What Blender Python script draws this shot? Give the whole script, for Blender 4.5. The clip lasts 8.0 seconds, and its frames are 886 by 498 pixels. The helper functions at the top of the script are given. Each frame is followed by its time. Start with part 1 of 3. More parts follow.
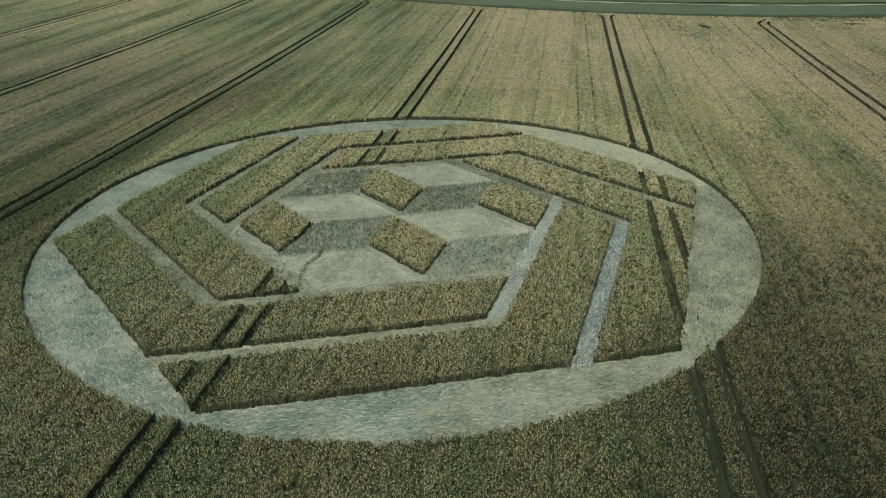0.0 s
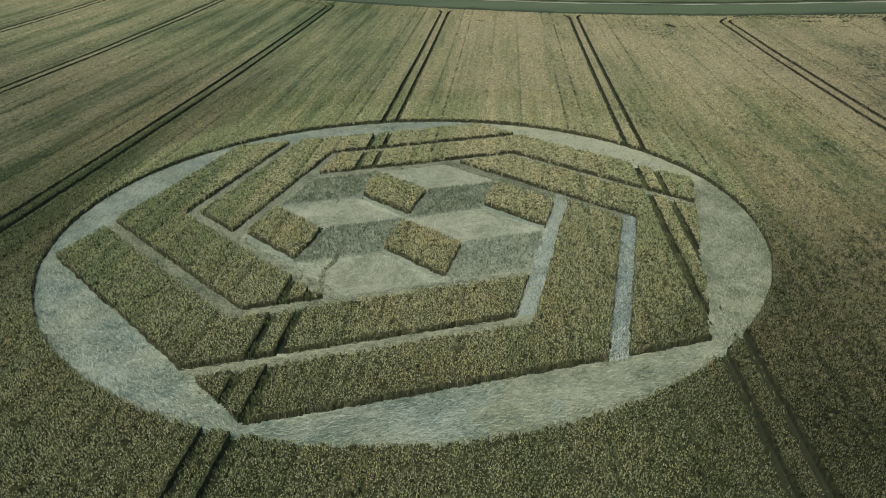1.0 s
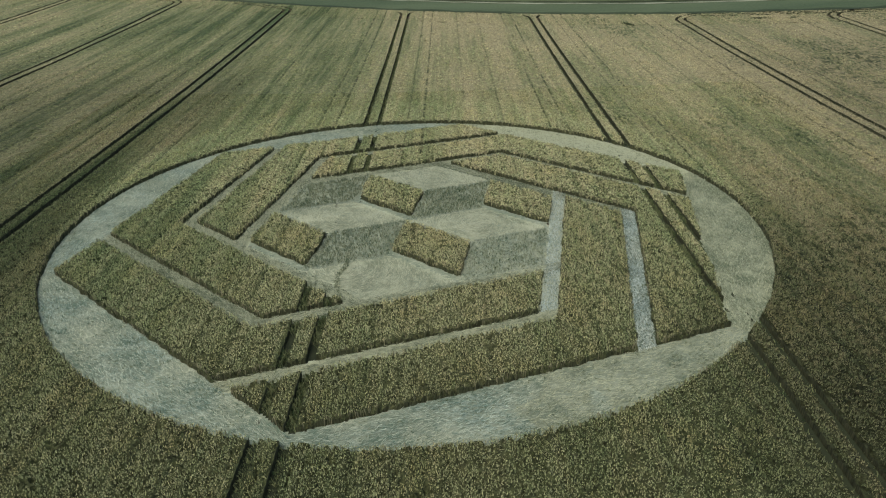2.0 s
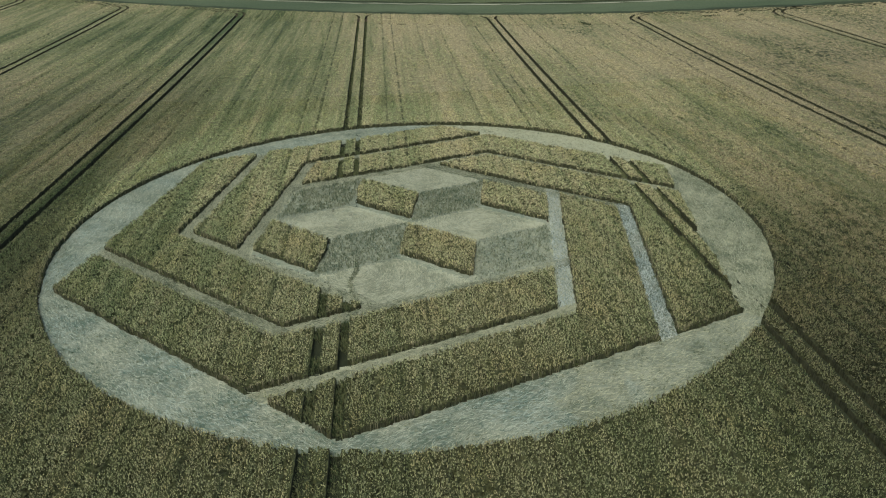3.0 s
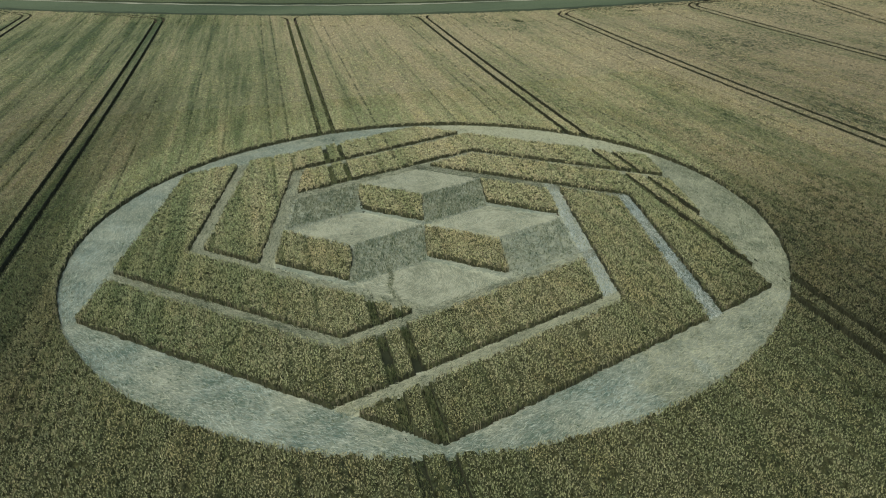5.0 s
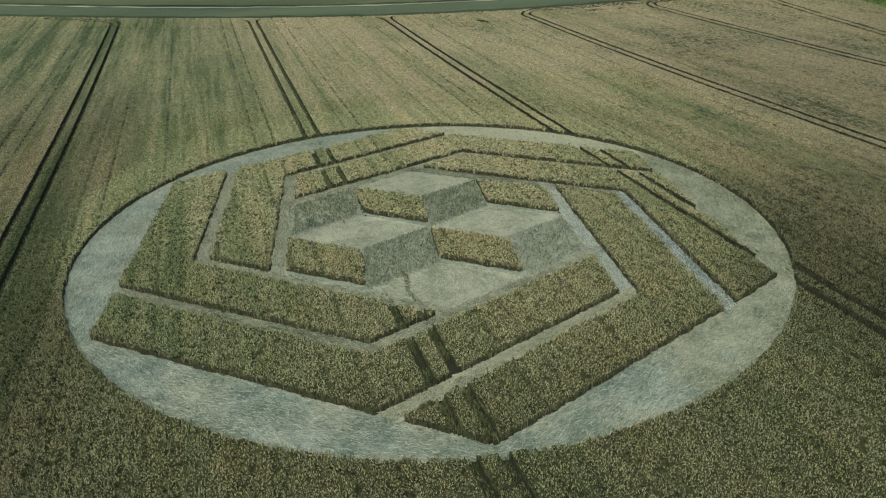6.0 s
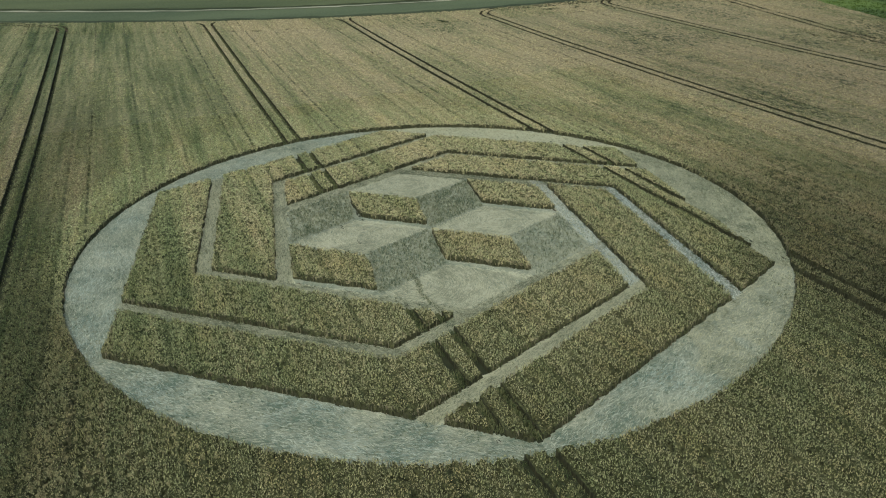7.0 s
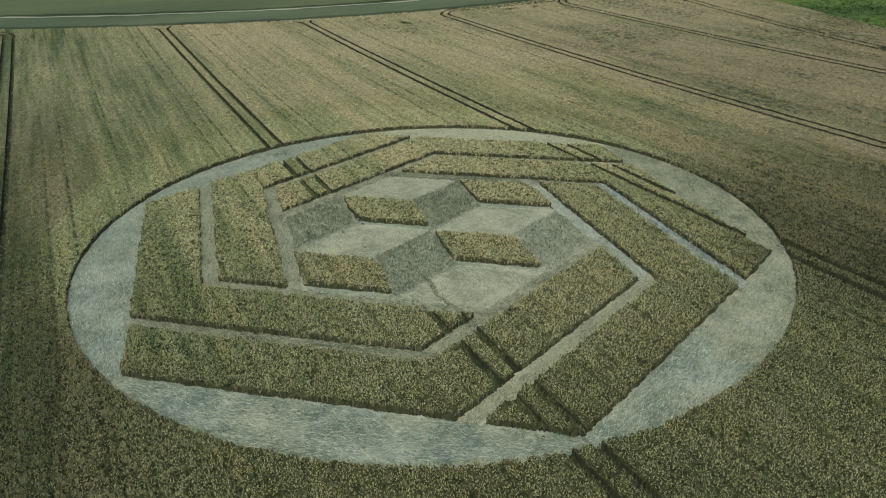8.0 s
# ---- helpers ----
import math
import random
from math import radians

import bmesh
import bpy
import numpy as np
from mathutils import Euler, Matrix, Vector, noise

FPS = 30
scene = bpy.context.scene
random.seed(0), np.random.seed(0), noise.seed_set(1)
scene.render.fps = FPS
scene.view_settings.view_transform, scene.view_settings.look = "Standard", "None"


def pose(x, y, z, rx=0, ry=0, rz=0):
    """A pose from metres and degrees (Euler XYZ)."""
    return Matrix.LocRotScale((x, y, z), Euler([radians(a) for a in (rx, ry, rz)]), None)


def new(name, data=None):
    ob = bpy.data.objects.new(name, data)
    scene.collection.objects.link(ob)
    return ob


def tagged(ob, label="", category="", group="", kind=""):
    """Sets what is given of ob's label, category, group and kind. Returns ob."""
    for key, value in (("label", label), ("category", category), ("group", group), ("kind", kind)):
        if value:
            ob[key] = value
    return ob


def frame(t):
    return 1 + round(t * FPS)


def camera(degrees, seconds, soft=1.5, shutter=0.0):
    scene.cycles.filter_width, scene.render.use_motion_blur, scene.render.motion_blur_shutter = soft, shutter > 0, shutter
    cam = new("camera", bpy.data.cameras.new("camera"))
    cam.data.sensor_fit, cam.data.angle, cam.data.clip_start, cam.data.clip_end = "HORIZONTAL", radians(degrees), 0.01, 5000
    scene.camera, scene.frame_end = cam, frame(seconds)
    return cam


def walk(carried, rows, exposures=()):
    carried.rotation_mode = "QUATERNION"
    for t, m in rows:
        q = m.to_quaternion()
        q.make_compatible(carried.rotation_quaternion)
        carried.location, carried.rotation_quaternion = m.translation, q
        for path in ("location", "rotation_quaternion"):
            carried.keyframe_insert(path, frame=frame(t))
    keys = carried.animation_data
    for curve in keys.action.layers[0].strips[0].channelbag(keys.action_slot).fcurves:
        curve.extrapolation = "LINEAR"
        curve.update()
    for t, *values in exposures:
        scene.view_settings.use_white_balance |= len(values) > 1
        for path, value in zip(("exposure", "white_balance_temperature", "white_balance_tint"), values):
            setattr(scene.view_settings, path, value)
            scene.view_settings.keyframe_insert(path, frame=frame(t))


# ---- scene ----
cam = camera(64.9, 8.0, soft=1.1)
# seconds, place, Euler angles
PATH = [
    (0.0, 14.020, -57.792, 26.045, 63.528, 0.972, 9.179),
    (0.5, 11.471, -58.239, 26.108, 63.550, 0.978, 7.244),
    (1.0, 8.918, -58.643, 26.170, 63.612, 1.020, 4.919),
    (1.5, 6.351, -58.990, 26.233, 63.648, 1.113, 2.531),
    (3.0, -1.504, -59.302, 26.540, 63.666, 1.235, -4.971),
    (3.5, -4.131, -59.084, 26.659, 63.615, 1.270, -7.379),
    (4.0, -6.739, -58.770, 26.778, 63.574, 1.223, -9.414),
    (4.5, -9.338, -58.370, 26.908, 63.467, 1.232, -11.638),
    (6.0, -16.961, -56.609, 27.421, 63.269, 1.079, -18.408),
    (6.5, -19.355, -55.756, 27.575, 63.204, 0.990, -20.824),
    (7.0, -21.727, -54.812, 27.720, 63.149, 1.039, -23.341),
    (7.5, -24.083, -53.787, 27.856, 63.083, 1.087, -25.740),
    (8.0, -26.430, -52.725, 27.989, 63.082, 1.021, -28.134),
]
walk(cam, [(t, pose(*row)) for t, *row in PATH])
scene.view_settings.exposure = 0.38

# ---- overcast daylight ----
SUN_UP, SUN_ROUND = 62, 215
world = bpy.data.worlds.new("sky")
scene.world = world
world.use_nodes = True
wn = world.node_tree.nodes
sky = wn.new("ShaderNodeTexSky")
sky.sky_type, sky.sun_disc = "NISHITA", False
sky.sun_elevation, sky.sun_rotation = radians(SUN_UP), radians(SUN_ROUND)
sky.dust_density = 3.0
world.node_tree.links.new(sky.outputs["Color"], wn["Background"].inputs["Color"])
wn["Background"].inputs["Strength"].default_value = 0.125
sun = new("sun", bpy.data.lights.new("sun", "SUN"))
sun.data.energy, sun.data.angle, sun.data.color = 1.5, radians(40), (1.0, 0.96, 0.88)
sun.matrix_world = pose(0, 0, 80, 90 - SUN_UP, 0, 180 - SUN_ROUND)


# ---- materials ----
def material(name, rough=0.85):
    m = bpy.data.materials.new(name)
    m.use_nodes = True
    b = m.node_tree.nodes["Principled BSDF"]
    b.inputs["Roughness"].default_value = rough
    b.inputs["Specular IOR Level"].default_value = 0.15
    return m, m.node_tree, b


def node(nt, kind, **values):
    n = nt.nodes.new(kind)
    for key, value in values.items():
        n.inputs[key].default_value = value
    return n


def noise_at(nt, scale, stretch=(1, 1, 1), detail=3.0, rough=0.55):
    """Noise over the object's own metres, stretched along an axis."""
    co = nt.nodes.new("ShaderNodeTexCoord")
    mp = nt.nodes.new("ShaderNodeMapping")
    mp.inputs["Scale"].default_value = stretch
    nt.links.new(co.outputs["Object"], mp.inputs["Vector"])
    n = node(nt, "ShaderNodeTexNoise", Scale=scale, Detail=detail, Roughness=rough)
    nt.links.new(mp.outputs["Vector"], n.inputs["Vector"])
    return n.outputs["Fac"]


def ramp(nt, fac, stops):
    r = nt.nodes.new("ShaderNodeValToRGB")
    e = r.color_ramp.elements
    while len(e) < len(stops):
        e.new(0.5)
    for el, (at, c) in zip(e, stops):
        el.position, el.color = at, (*c, 1)
    nt.links.new(fac, r.inputs["Fac"])
    return r.outputs["Color"]


def mixed(nt, fac, a, b, blend="MIX"):
    m = nt.nodes.new("ShaderNodeMix")
    m.data_type, m.blend_type = "RGBA", blend
    for sock, v in ((m.inputs["Factor"], fac), (m.inputs["A"], a), (m.inputs["B"], b)):
        if hasattr(v, "is_linked"):
            nt.links.new(v, sock)
        else:
            sock.default_value = v if isinstance(v, (int, float)) else (*v, 1)
    return m.outputs["Result"]


def calc(nt, op, a, b=0.0, clamp=False):
    m = nt.nodes.new("ShaderNodeMath")
    m.operation, m.use_clamp = op, clamp
    for sock, v in ((m.inputs[0], a), (m.inputs[1], b)):
        if hasattr(v, "is_linked"):
            nt.links.new(v, sock)
        else:
            sock.default_value = v
    return m.outputs["Value"]


def bumped(nt, bsdf, height, strength, distance):
    b = node(nt, "ShaderNodeBump", Strength=strength, Distance=distance)
    nt.links.new(height, b.inputs["Height"])
    nt.links.new(b.outputs["Normal"], bsdf.inputs["Normal"])


def see_through(nt, bsdf, colour, share):
    """Thin leaves pass part of the light on."""
    t = nt.nodes.new("ShaderNodeBsdfTranslucent")
    m = nt.nodes.new("ShaderNodeMixShader")
    m.inputs[0].default_value = share
    nt.links.new(colour, t.inputs["Color"])
    nt.links.new(bsdf.outputs[0], m.inputs[1])
    nt.links.new(t.outputs[0], m.inputs[2])
    nt.links.new(m.outputs[0], nt.nodes["Material Output"].inputs["Surface"])


DRILL = ((23.0, 1.0), (25.2, 1.0), (6.7, 0.9), (4.6, 0.6), (12.4, 0.6), (17.2, 0.5))


def crop_colour(nt, green, straw, island=0.5):
    """Ripening wheat: broad patches, drill streaks along y, green blotches, and a change from plant to plant."""
    broad = noise_at(nt, 0.02, (1, 0.7, 1), detail=2)
    streak = noise_at(nt, 0.24, (1, 0.03, 1), detail=4, rough=0.65)
    blotch = noise_at(nt, 0.09, (1, 0.5, 1), detail=4, rough=0.6)
    speck = noise_at(nt, 2.2, (1, 0.35, 1), detail=4, rough=0.7)
    rows = noise_at(nt, 1.5, (1, 0.05, 1), detail=2)
    breaks = noise_at(nt, 0.3, (1, 0.06, 1), detail=3)
    dash = noise_at(nt, 1.3, (0.5, 1, 1), detail=3)
    geo = nt.nodes.new("ShaderNodeNewGeometry")
    sep = nt.nodes.new("ShaderNodeSeparateXYZ")
    nt.links.new(geo.outputs["Position"], sep.inputs[0])
    # riper towards the east of the field
    ripe = calc(nt, "MULTIPLY", calc(nt, "MINIMUM", sep.outputs["X"], 55.0), 0.0045)
    north = calc(nt, "MULTIPLY", calc(nt, "MAXIMUM", sep.outputs["Y"], -10.0), 0.0018)
    west = calc(nt, "MULTIPLY", calc(nt, "SUBTRACT", 12.0, sep.outputs["X"]), 0.025, True)
    inland = calc(nt, "MULTIPLY", calc(nt, "ADD", sep.outputs["Y"], 25.0), 0.028, True)
    ripe = calc(nt, "ADD", calc(nt, "MULTIPLY", ripe, inland), north)
    uneven = calc(nt, "ADD", 0.5, inland)
    f = calc(nt, "ADD", calc(nt, "MULTIPLY", calc(nt, "SUBTRACT", broad, 0.5), uneven), 0.68)
    f = calc(nt, "ADD", f, calc(nt, "MULTIPLY", calc(nt, "SUBTRACT", streak, 0.5), calc(nt, "MULTIPLY", uneven, 1.2)))
    f = calc(nt, "ADD", f, ripe)
    west = calc(nt, "SUBTRACT", west, calc(nt, "MULTIPLY", calc(nt, "SUBTRACT", -38.0, sep.outputs["X"]), 0.03, True), True)
    west = calc(nt, "MULTIPLY", west, inland)
    from_middle = calc(nt, "SQRT", calc(nt, "ADD", calc(nt, "MULTIPLY", sep.outputs["X"], sep.outputs["X"]), calc(nt, "MULTIPLY", sep.outputs["Y"], calc(nt, "SUBTRACT", sep.outputs["Y"], 16.0))))
    riper = calc(nt, "MULTIPLY", calc(nt, "SUBTRACT", 34.0, from_middle), 0.04, True)
    f = calc(nt, "ADD", f, calc(nt, "MULTIPLY", riper, calc(nt, "ADD", 0.27, calc(nt, "MULTIPLY", inland, 0.1))))
    f = calc(nt, "ADD", f, calc(nt, "MULTIPLY", calc(nt, "SUBTRACT", streak, 0.56), calc(nt, "MULTIPLY", west, 0.35)))
    f = calc(nt, "SUBTRACT", f, calc(nt, "MULTIPLY", west, 0.28))
    f = calc(nt, "SUBTRACT", f, calc(nt, "MULTIPLY", calc(nt, "MULTIPLY", calc(nt, "SUBTRACT", 4.0, sep.outputs["X"]), 0.035, True), calc(nt, "MULTIPLY", riper, 0.16)))
    between = calc(nt, "MULTIPLY", calc(nt, "SUBTRACT", 1.3, calc(nt, "ABSOLUTE", calc(nt, "ADD", sep.outputs["X"], 36.25)), True), 1.5, True)
    f = calc(nt, "SUBTRACT", f, calc(nt, "MULTIPLY", between, 0.2))
    f = calc(nt, "ADD", f, calc(nt, "MULTIPLY", calc(nt, "SUBTRACT", rows, 0.5), 0.85))
    f = calc(nt, "ADD", f, calc(nt, "MULTIPLY", calc(nt, "SUBTRACT", geo.outputs["Random Per Island"], 0.5), island))
    f = calc(nt, "SUBTRACT", f, calc(nt, "ADD", calc(nt, "MULTIPLY", calc(nt, "SUBTRACT", -20.0, sep.outputs["Y"]), 0.008, True), calc(nt, "MULTIPLY", inland, 0.07)))
    thin = calc(nt, "MULTIPLY", calc(nt, "SUBTRACT", blotch, 0.4), 4.0, True)
    thin = calc(nt, "MULTIPLY", thin, calc(nt, "MULTIPLY", calc(nt, "SUBTRACT", speck, 0.47), 9.0, True))
    thin = calc(nt, "MULTIPLY", thin, calc(nt, "MULTIPLY", calc(nt, "ADD", sep.outputs["X"], 5.0), 0.02, True))
    f = calc(nt, "SUBTRACT", f, calc(nt, "MULTIPLY", thin, 0.85))
    # thin lines left by the drill's wheels and coulters, repeated with every 30 m bout
    bout = calc(nt, "FLOORED_MODULO", calc(nt, "ADD", sep.outputs["X"], 6.18), 30.0)
    line = 0.0
    for at, strong in DRILL:
        off = calc(nt, "ABSOLUTE", calc(nt, "SUBTRACT", bout, at))
        one = calc(nt, "MULTIPLY", calc(nt, "SUBTRACT", 1.2, calc(nt, "MULTIPLY", off, 5.5), True), strong)
        line = calc(nt, "MAXIMUM", line, one)
    line = calc(nt, "MULTIPLY", line, calc(nt, "MULTIPLY", calc(nt, "SUBTRACT", breaks, 0.34), 6.0, True))
    line = calc(nt, "MULTIPLY", line, calc(nt, "MULTIPLY", calc(nt, "SUBTRACT", dash, 0.42), 8.0, True))
    f = calc(nt, "SUBTRACT", f, calc(nt, "MULTIPLY", line, 0.3), True)
    c = ramp(nt, f, [(0.0, green), (0.45, tuple((0.45 * g + 0.55 * w) * k for g, w, k in zip(green, straw, (0.95, 1.03, 0.96)))), (0.95, straw)])
    bare = calc(nt, "MULTIPLY", line, calc(nt, "ADD", 0.55, calc(nt, "MULTIPLY", inland, 0.35)))
    bare = calc(nt, "MAXIMUM", bare, calc(nt, "MULTIPLY", calc(nt, "MULTIPLY", calc(nt, "SUBTRACT", thin, 0.35), 2.5, True), 0.52))
    c = mixed(nt, bare, c, (0.045, 0.055, 0.028))
    # beyond the circle the crop is duller and browner: to the south-east, along the west, and in the far east;
    # the lens's darkening towards the picture's edges is put into this colour too
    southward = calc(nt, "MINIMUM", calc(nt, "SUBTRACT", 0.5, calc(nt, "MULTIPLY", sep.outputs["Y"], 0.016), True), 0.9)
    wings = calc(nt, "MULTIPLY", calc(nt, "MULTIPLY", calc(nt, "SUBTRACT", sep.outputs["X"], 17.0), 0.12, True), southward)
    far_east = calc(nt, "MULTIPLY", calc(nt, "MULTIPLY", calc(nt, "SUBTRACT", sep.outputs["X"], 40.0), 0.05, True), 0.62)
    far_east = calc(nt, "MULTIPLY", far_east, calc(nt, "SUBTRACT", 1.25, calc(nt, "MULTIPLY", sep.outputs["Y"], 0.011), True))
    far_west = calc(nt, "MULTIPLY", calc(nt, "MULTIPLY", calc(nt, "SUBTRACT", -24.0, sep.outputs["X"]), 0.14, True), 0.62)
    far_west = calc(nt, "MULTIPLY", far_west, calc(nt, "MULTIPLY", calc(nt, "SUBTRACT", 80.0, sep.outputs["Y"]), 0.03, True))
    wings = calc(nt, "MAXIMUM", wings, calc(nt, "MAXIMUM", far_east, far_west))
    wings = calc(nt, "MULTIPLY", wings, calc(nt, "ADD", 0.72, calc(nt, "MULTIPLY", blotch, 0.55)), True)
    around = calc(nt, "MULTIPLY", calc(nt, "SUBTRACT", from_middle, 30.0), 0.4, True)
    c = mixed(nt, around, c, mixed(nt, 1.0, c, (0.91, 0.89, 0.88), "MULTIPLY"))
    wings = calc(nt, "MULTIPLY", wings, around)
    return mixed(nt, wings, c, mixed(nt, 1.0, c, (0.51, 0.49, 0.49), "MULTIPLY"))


GREEN, STRAW = (0.163, 0.232, 0.094), (0.61, 0.60, 0.322)


def make_ears():
    m, nt, b = material("ripening_wheat_ears", 0.7)
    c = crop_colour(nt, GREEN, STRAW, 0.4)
    # patches of redder straw, and heads that are full and pale or shrunken and dull
    warm = calc(nt, "MULTIPLY", calc(nt, "SUBTRACT", noise_at(nt, 0.45, (1, 0.5, 1), detail=3), 0.46), 5.0, True)
    c = mixed(nt, warm, c, mixed(nt, 1.0, c, (1.06, 0.97, 0.9), "MULTIPLY"))
    geo = nt.nodes.new("ShaderNodeNewGeometry")
    head = calc(nt, "FRACT", calc(nt, "MULTIPLY", geo.outputs["Random Per Island"], 37.0))
    c = mixed(nt, 1.0, c, ramp(nt, head, [(0.0, (0.6, 0.6, 0.6)), (0.55, (0.98, 0.98, 0.98)), (1.0, (1.25, 1.24, 1.22))]), "MULTIPLY")
    nt.links.new(c, b.inputs["Base Color"])
    see_through(nt, b, c, 0.35)
    return m


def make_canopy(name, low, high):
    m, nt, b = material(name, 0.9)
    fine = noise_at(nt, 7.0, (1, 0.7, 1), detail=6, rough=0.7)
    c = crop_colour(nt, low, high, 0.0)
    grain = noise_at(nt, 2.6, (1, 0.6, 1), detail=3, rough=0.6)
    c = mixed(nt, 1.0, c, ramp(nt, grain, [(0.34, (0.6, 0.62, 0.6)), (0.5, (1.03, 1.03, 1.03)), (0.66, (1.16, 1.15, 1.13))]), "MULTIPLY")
    # the bump's hollows are darkened in the colour, as shade between plants
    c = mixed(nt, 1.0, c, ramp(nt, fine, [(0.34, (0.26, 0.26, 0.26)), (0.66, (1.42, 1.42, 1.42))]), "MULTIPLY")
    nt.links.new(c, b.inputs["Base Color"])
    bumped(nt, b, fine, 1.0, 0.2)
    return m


def make_shaded_stalks():
    m, nt, b = material("shaded_wheat_stalks", 0.9)
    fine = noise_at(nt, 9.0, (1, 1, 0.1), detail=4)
    # the shade deep between the stalks is put into this near-black colour
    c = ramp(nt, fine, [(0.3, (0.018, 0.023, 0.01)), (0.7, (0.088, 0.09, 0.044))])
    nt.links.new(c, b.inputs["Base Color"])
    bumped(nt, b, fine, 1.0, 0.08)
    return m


def make_laid(name, dark, light, island, cool=0.0):
    m, nt, b = material(name, 0.6)
    geo = nt.nodes.new("ShaderNodeNewGeometry")
    broad = noise_at(nt, 0.25, detail=4)
    patch = noise_at(nt, 0.9, detail=3)
    fine = noise_at(nt, 4.0, detail=4)
    f = calc(nt, "ADD", calc(nt, "MULTIPLY", broad, 0.7), calc(nt, "MULTIPLY", fine, 0.45))
    f = calc(nt, "ADD", f, calc(nt, "MULTIPLY", calc(nt, "SUBTRACT", patch, 0.48), 0.45))
    f = calc(nt, "ADD", f, calc(nt, "MULTIPLY", calc(nt, "SUBTRACT", geo.outputs["Random Per Island"], 0.5), island))
    c = ramp(nt, f, [(0.34, dark), (0.76, light)])
    if cool:
        # bluish where the leaves' waxy undersides lie uppermost
        waxy = calc(nt, "MULTIPLY", calc(nt, "MULTIPLY", calc(nt, "SUBTRACT", noise_at(nt, 0.16, detail=3), 0.42), 5.0, True), cool)
        c = mixed(nt, waxy, c, mixed(nt, 1.0, c, (0.84, 1.0, 1.2), "MULTIPLY"))
    nt.links.new(c, b.inputs["Base Color"])
    bumped(nt, b, fine, 0.8, 0.05)
    return m


def make_soil():
    m, nt, b = material("soil_and_stubble", 0.95)
    f = noise_at(nt, 3.0, detail=6)
    nt.links.new(ramp(nt, f, [(0.3, (0.035, 0.03, 0.018)), (0.7, (0.10, 0.085, 0.05))]), b.inputs["Base Color"])
    bumped(nt, b, f, 0.8, 0.1)
    return m


def make_grass(name, dark, light, stretch=(0.3, 1, 1)):
    m, nt, b = material(name, 0.9)
    broad = noise_at(nt, 0.06, stretch, detail=4)
    fine = noise_at(nt, 1.5, detail=5)
    f = calc(nt, "ADD", calc(nt, "MULTIPLY", broad, 0.7), calc(nt, "MULTIPLY", fine, 0.35))
    nt.links.new(ramp(nt, f, [(0.3, dark), (0.75, light)]), b.inputs["Base Color"])
    bumped(nt, b, fine, 0.8, 0.15)
    return m


EARS, SHADED_STALKS, SOIL = make_ears(), make_shaded_stalks(), make_soil()
# green leaf level, darkened for the shade in gaps between the ears
SHADED_LEAVES = make_canopy("shaded_wheat_leaves", (0.033, 0.05, 0.02), (0.118, 0.126, 0.055))
CANOPY = make_canopy("distant_wheat_canopy", (0.082, 0.116, 0.045), (0.355, 0.325, 0.172))
LAID = make_laid("flattened_wheat", (0.105, 0.16, 0.105), (0.45, 0.48, 0.33), 0.85, 0.6)
LAID_DRY = make_laid("dry_flattened_wheat", (0.20, 0.23, 0.14), (0.50, 0.52, 0.345), 0.6)
# paler and bluer: the sheen of straw lying along the view, as base colour
LAID_SHEEN = make_laid("sheen_flattened_wheat", (0.16, 0.22, 0.175), (0.53, 0.58, 0.455), 0.9, 0.3)
LAID_WORN = make_laid("worn_flattened_wheat", (0.13, 0.158, 0.09), (0.44, 0.46, 0.29), 0.7)
LAID_DULL = make_laid("dull_flattened_wheat", (0.085, 0.11, 0.06), (0.37, 0.395, 0.25), 0.9)
LAID_MAT = make_laid("flattened_wheat_bed", (0.10, 0.14, 0.09), (0.30, 0.33, 0.225), 0.0)
BENT = make_laid("half_bent_wheat", (0.055, 0.092, 0.045), (0.27, 0.295, 0.18), 0.9)
STRAY = make_laid("loose_stalks", (0.075, 0.085, 0.04), (0.26, 0.24, 0.14), 0.7)
UNDER = make_laid("crushed_green_stems", (0.052, 0.082, 0.032), (0.19, 0.21, 0.095), 0.5)
WEEDS = make_laid("dark_weeds", (0.022, 0.035, 0.016), (0.07, 0.085, 0.035), 0.5)
# crushed stems, with the shade between the wheat walls darkened in
SHADED_RUTS = make_grass("shaded_trodden_track", (0.015, 0.021, 0.01), (0.042, 0.05, 0.024), (1, 1, 1))
MEADOW = make_grass("dark_green_crop", (0.042, 0.066, 0.03), (0.098, 0.126, 0.062), (0.25, 1, 1))
VERGE = make_grass("verge_grass", (0.018, 0.03, 0.012), (0.055, 0.07, 0.03))
DRY = make_grass("dry_grass", (0.17, 0.19, 0.12), (0.32, 0.33, 0.22))
GRASS = make_grass("rough_green_grass", (0.018, 0.042, 0.012), (0.105, 0.165, 0.034), (1.6, 1, 1))
PASTURE = make_grass("light_green_crop", (0.036, 0.056, 0.022), (0.095, 0.118, 0.05), (0.15, 1, 1))

# ---- the plan, in metres; the circle's middle is the origin ----
PHI = radians(19.764)
A1, A2, A3, HALF = 25.74, 19.97, 13.48, 0.683
RING_X, RING_Y, RADIUS = 0.2, 0.2, 31.0
CROP = 0.66
PAIRS = (-96.8, -67.4, -36.25, -6.18, 23.82, 54.4, 84.4)
GAUGE, RUT = 0.88, 0.31
ROWS = 0.78


def land(x, y):
    """The height of the ground: a shallow bowl."""
    x, y = np.clip(x, -180, 180), np.clip(y, -75, 180)
    return 1.4636e-4 * y * y + 1.75e-5 * x * y + 2.595e-4 * x * x


def from_ring(x, y):
    """The distance from the middle of the flattened ring, which lies a little off the hexagon's."""
    return np.hypot(x - RING_X, y - RING_Y)


def side(k):
    a = PHI - math.pi / 2 + k * math.pi / 3
    return np.array((math.cos(a), math.sin(a)))


